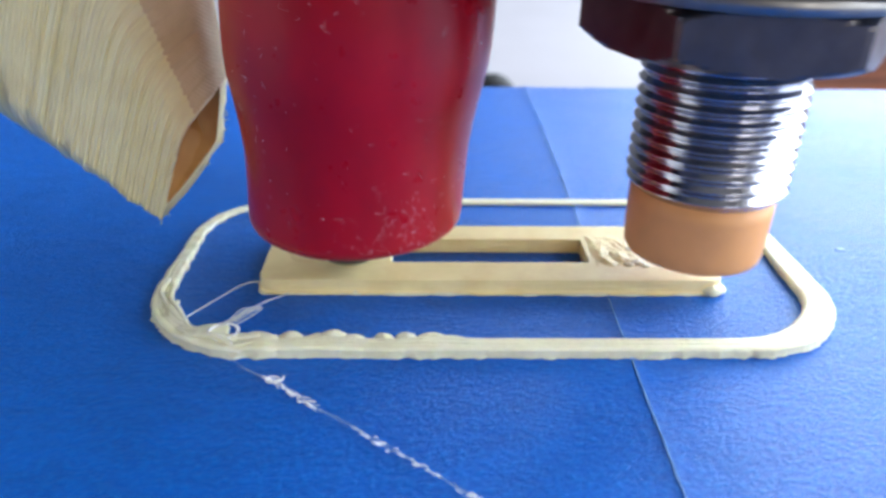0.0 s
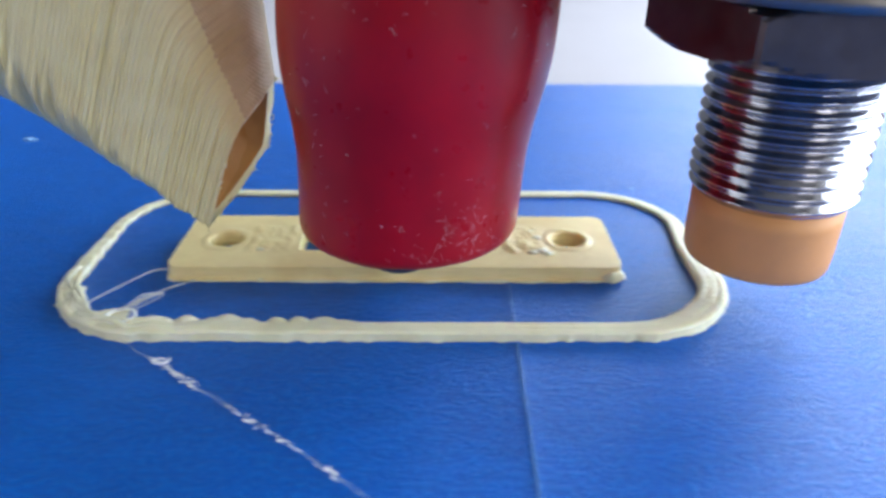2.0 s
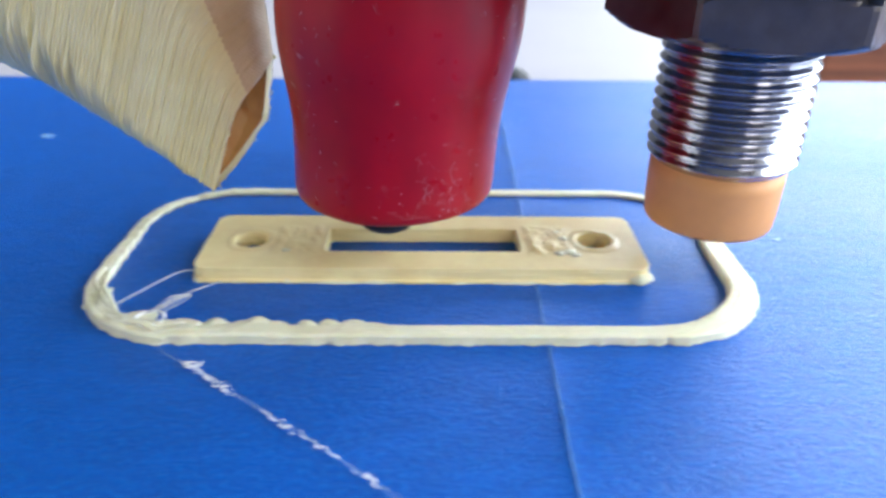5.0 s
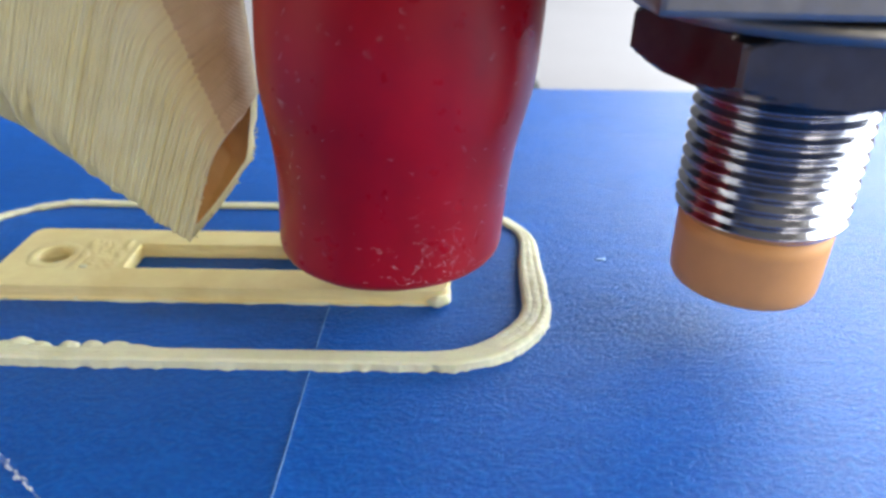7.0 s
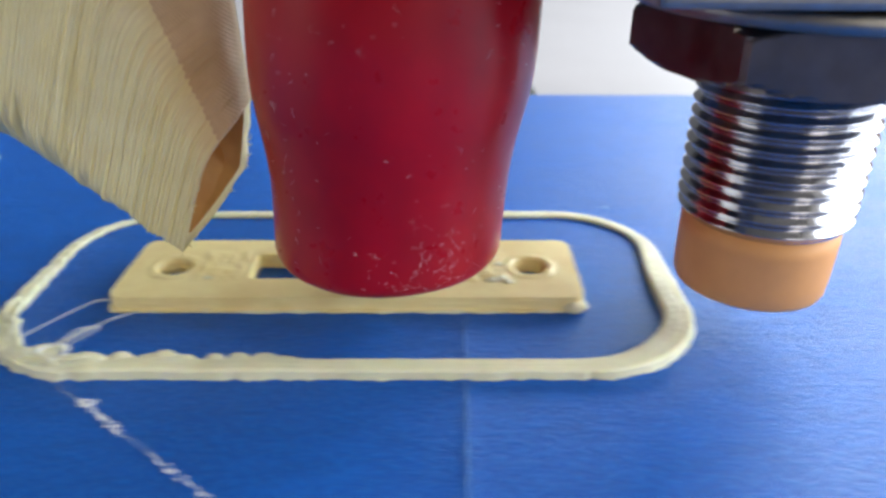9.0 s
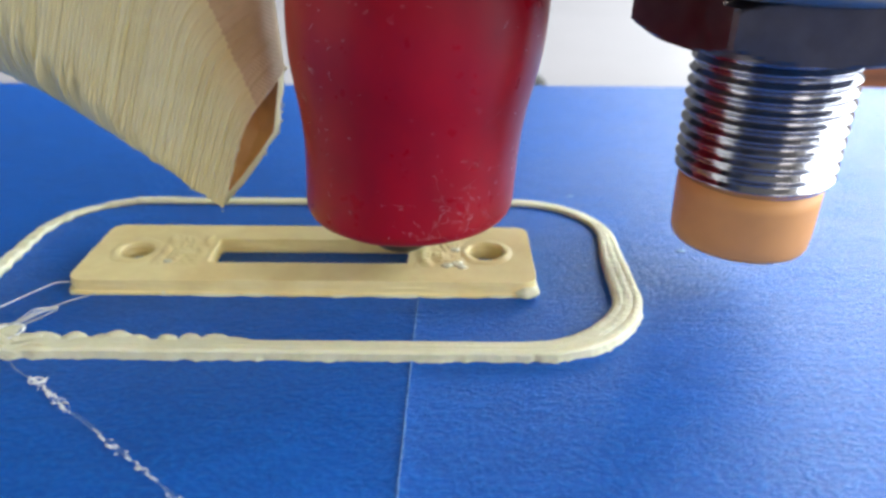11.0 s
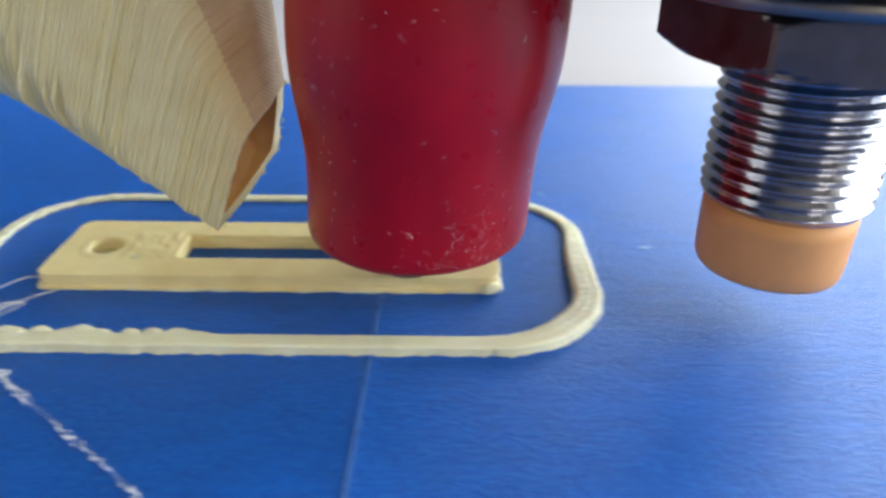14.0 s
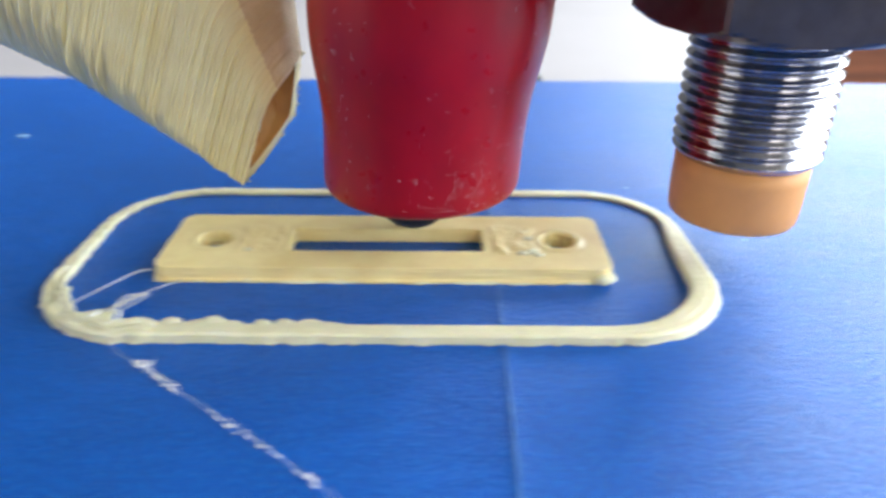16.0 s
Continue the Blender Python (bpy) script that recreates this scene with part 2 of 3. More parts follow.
def add_grid(bm, rings, closed=True, cap_start=False, cap_end=False):
    """Skins a row of vertex rings."""
    vr = [[bm.verts.new(p) for p in ring] for ring in rings]
    n = len(vr[0])
    for a, b in zip(vr, vr[1:]):
        for i in range(n if closed else n - 1):
            j = (i + 1) % n
            bm.faces.new((a[i], a[j], b[j], b[i]))
    if cap_start:
        bm.faces.new(vr[0][::-1])
    if cap_end:
        bm.faces.new(vr[-1])
    return vr


def lathe(profile, cx=0.0, cy=0.0, n=64, caps=True):
    """A body turned round an upright axis from (radius, height) rows."""
    bm = bmesh.new()
    rings = [[(cx + r * math.cos(2 * math.pi * i / n), cy + r * math.sin(2 * math.pi * i / n), z) for i in range(n)] for r, z in profile]
    add_grid(bm, rings, True, caps, caps)
    return bm


def smooth_path(points, per=6):
    """Points along a soft curve through the given ones."""
    pts = [Vector(p) for p in points]
    pts = [pts[0] * 2 - pts[1]] + pts + [pts[-1] * 2 - pts[-2]]
    out = []
    for a, b, c, d in zip(pts, pts[1:], pts[2:], pts[3:]):
        for k in range(per):
            t = k / per
            out.append(0.5 * ((2 * b) + (c - a) * t + (2 * a - 5 * b + 4 * c - d) * t * t + (3 * b - a - 3 * c + d) * t ** 3))
    out.append(pts[-2])
    return out


def add_strand(bm, pts, radius, n=8, flat=1.0):
    """A round strand along points; radius may be a function of the step."""
    rings = []
    for k, p in enumerate(pts):
        ahead = (pts[min(k + 1, len(pts) - 1)] - pts[max(k - 1, 0)]).normalized()
        side = ahead.cross(Vector((0, 0, 1)))
        side = side.normalized() if side.length > 1e-6 else Vector((1, 0, 0))
        up = side.cross(ahead)
        r = radius(k) if callable(radius) else radius
        rings.append([p + side * (r * math.cos(2 * math.pi * i / n)) + up * (r * flat * math.sin(2 * math.pi * i / n)) for i in range(n)])
    add_grid(bm, rings, True, True, True)


def wobble(x, y, z=0.0, scale=1.0):
    return noise.noise(Vector((x * scale, y * scale, z * scale + 7.3)))


# ---- the room ----


def wall_with_window(name, axis, at, lo, hi, z0, z1, opening, material, label, out):
    """A wall 120 mm thick with one opening; axis is the way that its face looks along."""
    a0, a1, b0, b1 = opening
    bm = bmesh.new()
    for u0, u1, v0, v1 in ((lo, a0, z0, z1), (a1, hi, z0, z1), (a0, a1, z0, b0), (a0, a1, b1, z1)):
        near, far = sorted((at, at + out * 120))
        add_box(bm, *((near, far, u0, u1) if axis == "x" else (u0, u1, near, far)), v0, v1)
    tagged(finish(name, bm, material, smooth=False), label, "wall", kind="structure")
    win = tagged(new(name.replace("wall_", "window_")), "unseen window opening with a white frame", "window", kind="structure")
    for u0, u1, v0, v1 in ((a0, a1, b0, b0 + 40), (a0, a1, b1 - 40, b1), (a0, a0 + 40, b0 + 40, b1 - 40), (a1 - 40, a1, b0 + 40, b1 - 40)):
        near, far = sorted((at + out * 60, at + out * 105))
        part("window_frame", box(*((near, far, u0, u1) if axis == "x" else (u0, u1, near, far)), v0, v1, 4), FRAME, win, smooth=False)


def build_room():
    x0, x1, y0, y1, z0, z1, w = -1700, 1150, -1600, 900, -800, 1700, 120
    tagged(finish("floor", box(x0 - w, x1 + w, y0 - w, y1 + w, z0 - w, z0), FLOOR, smooth=False), "grey floor of the workroom", "floor", kind="structure")
    tagged(finish("ceiling", box(x0 - w, x1 + w, y0 - w, y1 + w, z1, z1 + w), DIM, smooth=False), "plain grey ceiling", "ceiling", kind="structure")
    # the south and west openings are added only to house the fill lamps
    wall_with_window("wall_south", "y", y0, x0 - w, x1 + w, z0, z1, (410, 1090, 280, 1220), DARK_WALL, "unseen wall kept dark, with a window opening", -1)
    wall_with_window("wall_north", "y", y1, x0 - w, x1 + w, z0, z1, (310, 1010, 150, 1390), DIM, "grey painted wall with a window opening", 1)
    wall_with_window("wall_east", "x", x1, y0, y1, z0, z1, (-710, 810, 80, 1160), WHITE, "white painted wall with a window opening", 1)
    wall_with_window("wall_west", "x", x0, y0, y1, z0, z1, (-1170, -30, 150, 1090), DIM, "grey painted wall with a window opening", -1)
    table = thing("work_table", "white tabletop under the printer", "table")
    part("tabletop", box(-900, 900, -650, 850, -90, -60, 3), TABLE, table, smooth=False)
    for sx in (-820, 820):
        for sy in (-580, 780):
            part("leg", box(sx - 25, sx + 25, sy - 25, sy + 25, -800, -90, 3), FRAME, table, smooth=False)


build_room()

# ---- behind the bed ----


def build_background():
    knob = thing("black_end_cap", "small black rounded cap behind the print bed", "cap")
    part("stem", lathe([(3.4, -60), (3.4, -14)], 15.7, 99, 32), BLACK, knob)
    part("dome", lathe([(3.4, -14), (4.5, -13.2), (4.7, -11.6), (4.3, -10), (3.2, -8.8), (1.6, -8.1), (0.2, -7.9)], 15.7, 99, 32), BLACK, knob)
    board = thing("wooden_block", "reddish brown wooden block behind the print bed", "wood")
    part("block", box(138, 330, 205, 250, -60, 14, 2.0), WOOD, board, smooth=False)


build_background()

# ---- the bed with its tape ----
HALF_L, HALF_W, PLATE_H = 18.8, 5.0, 1.37
BED_BACK = 59.0


def seam_x(y):
    """Where the upper strip's edge runs: a slightly slanted, slightly wavy line."""
    return 9.42 + 0.014 * max(-60.0, min(40.0, y)) + 0.09 * wobble(-38.5, y, -1, 0.13)


def build_bed():
    bed = thing("print_bed", "flat print bed covered in blue masking tape strips", "print bed")
    part("bed_plate", box(-133, 152, -150, BED_BACK - 0.4, -4.2, -0.16, 0.4), GLASS, bed, smooth=False)
    for k in range(-3, 3):
        bm = bmesh.new()
        x0, x1 = 9.5 + 48 * k, 9.5 + 48 * (k + 1)
        inset = [0, 0.25, 0.7, 1.6] + [1.6 + (x1 - x0 - 2.8) * i / 10 for i in range(1, 10)] + [x1 - x0 - 1.0, x1 - x0 - 0.5, x1 - x0]
        ys = [-150 + (BED_BACK + 150) * j / 120 for j in range(121)]
        top = []
        for y in ys:
            row = []
            for i, d in enumerate(inset):
                f = d / (x1 - x0)
                x = x0 + d + (seam_x(y) - 9.5) * (1 - f if k == 0 else f if k == -1 else 0.0)
                z = -0.05 + 0.03 * wobble(x, y, 0, 0.05)
                if k == 0:
                    z += (0.12 + 0.03 * wobble(y, 3, 2, 0.12)) * max(0.0, 1 - d / 1.25)
                if k == -1:
                    z += 0.07 * max(0.0, 1 - (x1 - x0 - d) / 0.9)
                row.append(bm.verts.new((x, y, z)))
            top.append(row)
        for a, b in zip(top, top[1:]):
            for i in range(len(inset) - 1):
                bm.faces.new((a[i], a[i + 1], b[i + 1], b[i]))
        rim = [e for e in bm.edges if e.is_boundary]
        for e in rim:
            e.smooth = False
        ext = bmesh.ops.extrude_edge_only(bm, edges=rim)["geom"]
        for v in ext:
            if isinstance(v, bmesh.types.BMVert):
                v.co.z = -0.16
        part("tape_strip", bm, TAPE, bed)
    # cut paper edge of the upper strip along the overlap
    bm = bmesh.new()
    rings = []
    for j in range(361):
        y = -150 + (BED_BACK + 150) * j / 360
        x = seam_x(y) + 0.02 * wobble(y, 2, 1, 2.0)
        w, h = 0.035 + 0.02 * wobble(y, 1, 4, 0.9), 0.085 + 0.02 * wobble(y, 6, 4, 0.7)
        rings.append([(x - w, y, -0.1), (x + w, y, -0.1), (x + w * 0.7, y, h), (x - w * 0.7, y, h)])
    add_grid(bm, rings, True, True, True)
    part("tape_edge", bm, TAPE_EDGE, bed, "pale cut edge of the tape")
    # small pale scuffs rubbed into the tape
    for x, y, size in ((-47.3, 30.6, 0.9), (32.6, 3.2, 0.45), (24.4, 15.4, 0.35)):
        b = bmesh.new()
        for v in bmesh.ops.create_icosphere(b, subdivisions=2, radius=1.0)["verts"]:
            k = size * (1 + 0.5 * wobble(v.co.x + x, v.co.y + y, 1.0, 1.7))
            v.co = Vector((x + v.co.x * k, y + v.co.y * k * 0.6, -0.02 + v.co.z * 0.03))
        part("scuff", b, TAPE_EDGE, bed, "pale scuff on the tape")
    return bed


BED = build_bed()


def rounded_rect(hx, hy, r, step=0.35):
    """Points, with outward normals, round a rectangle with rounded corners, from the front left."""
    out = []
    for sx, sy, a0 in ((1, -1, -90), (1, 1, 0), (-1, 1, 90), (-1, -1, 180)):
        n = max(3, int(r * math.pi / 2 / step))
        for k in range(n + 1):
            a = radians(a0 + 90 * k / n)
            out.append((sx * (hx - r) + r * math.cos(a), sy * (hy - r) + r * math.sin(a), math.cos(a), math.sin(a)))
    dense = []
    for p, q in zip(out, out[1:] + out[:1]):
        d = math.hypot(q[0] - p[0], q[1] - p[1])
        m = max(1, int(d / step))
        for k in range(m):
            t = k / m
            nx, ny = p[2] * (1 - t) + q[2] * t, p[3] * (1 - t) + q[3] * t
            s = math.hypot(nx, ny)
            dense.append((p[0] * (1 - t) + q[0] * t, p[1] * (1 - t) + q[1] * t, nx / s, ny / s))
    return dense


def layer_wall(outline, sign, h, layers, foot):
    """Rings up a printed wall: each layer bulges a little, the first one spreads."""
    rings = []
    for k in range(layers):
        z0, z1 = h * k / layers, h * (k + 1) / layers
        for f, b in ((0.08, -0.012), (0.35, 0.018), (0.65, 0.018), (0.92, -0.012)):
            z = z0 + (z1 - z0) * f
            ring = []
            for x, y, nx, ny in outline:
                o = b + 0.05 * wobble(x, y, k * 3.1, 0.45) + 0.02 * wobble(x, y, k * 5.0, 1.8)
                if k == 0 and foot:
                    o += foot * (0.45 + 0.9 * max(0.0, wobble(x, y, 2.0, 0.5) + 0.25))
                ring.append((x + sign * nx * o, y + sign * ny * o, z if k or f > 0.1 else 0.0))
            rings.append(ring)
    return rings


def build_plate():
    plate = thing("printed_plate", "cream plastic plate with two holes and a slot, part printed", "printed part")
    bm = bmesh.new()
    outer = rounded_rect(HALF_L, HALF_W, 1.1)
    walls = [add_grid(bm, layer_wall(outer, 1, PLATE_H, 5, 0.28))]
    slot = [(x, y + 0.15, a, b) for x, y, a, b in rounded_rect(8.36, 2.15, 0.25, 0.4)]
    walls.append(add_grid(bm, layer_wall(slot, -1, PLATE_H, 5, 0.0)))
    for hx in (-14.9, 14.9):
        hole = [(hx + 1.45 * math.cos(2 * math.pi * i / 36), 0.05 + 1.45 * math.sin(2 * math.pi * i / 36), math.cos(2 * math.pi * i / 36), math.sin(2 * math.pi * i / 36)) for i in range(36)]
        walls.append(add_grid(bm, layer_wall(hole, -1, PLATE_H, 5, 0.0)))
    bm.edges.ensure_lookup_table()
    tops = []
    for w in walls:
        ring = w[-1]
        for a, b in zip(ring, ring[1:] + ring[:1]):
            tops.append(bm.edges.get((a, b)))
    bmesh.ops.triangle_fill(bm, edges=tops, use_beauty=True)
    body = part("plate_body", bm, PLATE, plate)
    for f in body.data.polygons:
        f.use_smooth = f.normal.z < 0.9
    # pale uneven fringe where the first layer was squeezed out
    b = bmesh.new()
    lo, hi = [], []
    for x, y, nx, ny in rounded_rect(HALF_L, HALF_W, 0.8, 0.3):
        o = 0.16 + 0.34 * max(0.0, wobble(x, y, 41, 0.55) + 0.12) + 0.12 * wobble(x, y, 43, 1.6)
        z = 0.16 + 0.12 * max(0.0, wobble(x, y, 47, 0.9))
        lo.append((x + nx * o, y + ny * o, 0.0))
        hi.append((x + nx * (o - 0.05), y + ny * (o - 0.05), z))
    add_grid(b, [lo, hi, [(x - nx * 0.2, y - ny * 0.2, z + 0.08) for (x, y, nx, ny), (_, _, z) in zip(rounded_rect(HALF_L, HALF_W, 0.8, 0.3), hi)]])
    part("first_layer_fringe", b, SKIRT, plate, "pale squeezed-out first layer")
    # rough, dragged plastic on the top between the slot and the holes
    for sx, high in ((1, 0.30), (-1, 0.18)):
        b = bmesh.new()
        rows = []
        for i in range(49):
            row = []
            for j in range(57):
                u, v = i / 48, j / 56
                x, y = sx * (8.65 + 4.75 * u), -2.9 + 6.3 * v
                fade = min(1.0, 6 * u, 5 * (1 - u), 5 * v, 5 * (1 - v))
                swirl = abs(wobble(x + 0.5 * wobble(x, y, 3, 0.9), y * 0.55 + 0.4 * x, 61, 0.9)) + 0.45 * abs(wobble(x, y, 67, 2.1))
                row.append((x, y, PLATE_H - 0.05 + fade * (0.06 + high * swirl)))
            rows.append(row)
        add_grid(b, rows, False)
        part("rough_patch", b, PLATE, plate)
    for x, y, size in ((11.6, -2.3, 0.42), (12.4, -2.0, 0.5), (12.9, -2.6, 0.36), (12.3, 0.4, 0.4), (11.9, 1.6, 0.34), (-11.6, -1.9, 0.34)):
        b = bmesh.new()
        for v in bmesh.ops.create_icosphere(b, subdivisions=2, radius=1.0)["verts"]:
            k = size * (1 + 0.3 * wobble(v.co.x + x, v.co.y, v.co.z, 1.5))
            v.co = Vector((x + v.co.x * k * 1.2, y + v.co.y * k, PLATE_H + v.co.z * k * 0.3))
        part("smear", b, SKIRT, plate)
    for hx, high in ((-14.9, 0.05), (14.9, 0.13)):
        b = bmesh.new()
        rings = []
        for i in range(48):
            c, d = math.cos(2 * math.pi * i / 48), math.sin(2 * math.pi * i / 48)
            w = 0.85 + 0.25 * wobble(c * 3, d * 3, hx, 0.8)
            top = PLATE_H + high * (0.8 + 0.8 * wobble(c * 3, d * 3, hx + 4, 0.7))
            rings.append([(hx + q * c, 0.05 + q * d, z) for q, z in ((1.48, PLATE_H - 0.02), (1.52, top - 0.03), (1.48 + 0.4 * w, top), (1.48 + 0.8 * w, PLATE_H + 0.02), (1.55 + 0.9 * w, PLATE_H - 0.03))])
        rings.append(rings[0])
        add_grid(b, rings, False)
        bmesh.ops.remove_doubles(b, verts=b.verts, dist=0.0005)
        part("hole_rim", b, PLATE, plate)
    # pale lump at the front right corner of the first layer
    b = bmesh.new()
    vs = bmesh.ops.create_icosphere(b, subdivisions=3, radius=1.0)["verts"]
    for v in vs:
        s = 1 + 0.25 * wobble(v.co.x, v.co.y, v.co.z, 1.6)
        v.co = Vector((HALF_L - 0.75 + v.co.x * 1.05 * s, -HALF_W + 0.45 + v.co.y * 0.95 * s, 0.36 + max(-0.34, v.co.z * 0.5 * s)))
    part("corner_lump", b, SKIRT, plate)
    return plate


PRINT = build_plate()


def build_skirt():
    """The ring of plastic laid round the plate first: wide and ragged in front, thin behind."""
    skirt = thing("skirt_loop", "pale cream loop of printed plastic lying round the plate", "printed loop")
    hx, hy, r = HALF_L + 8.2, HALF_W + 8.78, 8.9
    path = [(x + 0.05, y, a, b) for x, y, a, b in rounded_rect(hx, hy, r, 0.22)]
    rings = []
    for x, y, nx, ny in path:
        front = 0.5 - 0.5 * max(-1.0, min(1.0, y / 9.0))
        width = 1.12 + 0.50 * front
        height = 0.36 + 0.42 * front
        width *= 1 - 0.08 * max(0.0, min(1.0, (-15 - x) / 8)) * max(0.0, min(1.0, (y + 10) / 8))
        width += 0.72 * max(0.0, min(1.0, (x - 17) / 7)) * max(0.0, min(1.0, (9 - y) / 8))
        ragged = 0.12 * wobble(x, y, 0, 0.7) + 0.10 * wobble(x, y, 4, 2.0)
        if x > 12 and y < -4:
            ragged += 0.14 * wobble(x, y, 9, 1.6)
        inner = 0.05 * wobble(x, y, 12, 0.8)
        if y < -9 and -23 < x < -2:
            lump = max(0.0, wobble(x * 1.0, 3.0, 5.0, 0.55) + 0.35)
            height += 0.10 * lump
            inner += 0.25 * lump - 0.12
        if x < -16:
            inner += 0.22 * wobble(x, y, 21, 1.2)
            height += 0.18 * wobble(x, y, 25, 1.0)
            ragged += 0.2 * wobble(x, y, 29, 1.0)
        frill = 0.30 * max(0.0, wobble(x, y, 33, 1.3) + 0.1) + 0.10 * wobble(x, y, 37, 3.4)
        # three flattened strands side by side, with shallow grooves between them
        dip = 0.07 + 0.06 * wobble(x, y, 51, 0.6)
        prof = [(ragged + frill, 0.0), (ragged + frill * 0.8, 0.08), (ragged - 0.06, 0.16), (ragged * 0.7 + 0.02, 0.34), (ragged * 0.5 - 0.06, 0.5), (ragged * 0.5 - 0.02, 0.62), (ragged * 0.4 - 0.06, 0.82), (-0.16, 0.95),
                (-0.22 * width, 1.0), (-0.30 * width, 0.98), (-0.34 * width, 1.0 - dip), (-0.38 * width, 0.98), (-0.52 * width, 1.01), (-0.63 * width, 0.98), (-0.67 * width, 1.0 - dip * 0.8), (-0.71 * width, 0.98),
                (-width + 0.22 - inner, 0.98), (-width + 0.03 - inner, 0.78), (-width - 0.02 - inner, 0.4), (-width + 0.04 - inner, 0.0)]
        rings.append([(x + nx * o, y + ny * o, height * z) for o, z in prof])
    rings.append(rings[0])
    bm = bmesh.new()
    add_grid(bm, rings, True)
    bmesh.ops.remove_doubles(bm, verts=bm.verts, dist=0.0005)
    part("loop", bm, SKIRT, skirt)
    # blobs where the strand began, along the inner front edge
    rnd = random.Random(9)
    for x, y, sx, sy, sz, turn in ((-21.4, -10.9, 1.5, 1.0, 0.62, 25), (-17.4, -11.75, 1.15, 0.85, 0.80, -8), (-15.1, -11.8, 0.85, 0.85, 0.86, 8), (-13.2, -11.85, 0.75, 0.75, 0.78, 20), (-12.1, -11.7, 1.0, 0.85, 0.92, 12),
                                   (-10.6, -11.95, 0.85, 0.8, 0.78, -10), (-8.35, -11.85, 0.62, 0.75, 0.86, 5), (-6.75, -11.8, 0.72, 0.75, 0.88, 5), (-5.0, -11.9, 1.0, 0.75, 0.88, 4), (-3.4, -12.05, 1.5, 0.6, 0.82, -4)):
        b = bmesh.new()
        for v in bmesh.ops.create_icosphere(b, subdivisions=3, radius=1.0)["verts"]:
            k = 1 + 0.13 * wobble(v.co.x + x, v.co.y, v.co.z, 1.3)
            # flat below, drooping over the inner edge of the loop
            u, w = v.co.x * sx * 1.25 * k, v.co.y * sy * 1.12 * k
            c, d = math.cos(radians(turn)), math.sin(radians(turn))
            v.co = Vector((x + u * c - w * d, y - 0.30 + u * d + w * c, 0.28 + max(-0.26, v.co.z * (sz - 0.30) * k)))
        part("blob", b, SKIRT, skirt)
    # tangled beginning in the front left corner
    for k in range(13):
        a0 = rnd.uniform(165, 235)
        pts = [(-17.9 + (8.2 + rnd.uniform(-1.4, 0.5)) * math.cos(radians(a0 + 16 * j)), -5.1 + (8.2 + rnd.uniform(-1.3, 0.5)) * math.sin(radians(a0 + 16 * j)), rnd.uniform(0.35, 0.95)) for j in range(4)]
        b = bmesh.new()
        add_strand(b, smooth_path(pts, 5), rnd.uniform(0.12, 0.30), 7, 0.7)
        part("stray_strand", b, SKIRT, skirt)
    return skirt


LOOP = build_skirt()


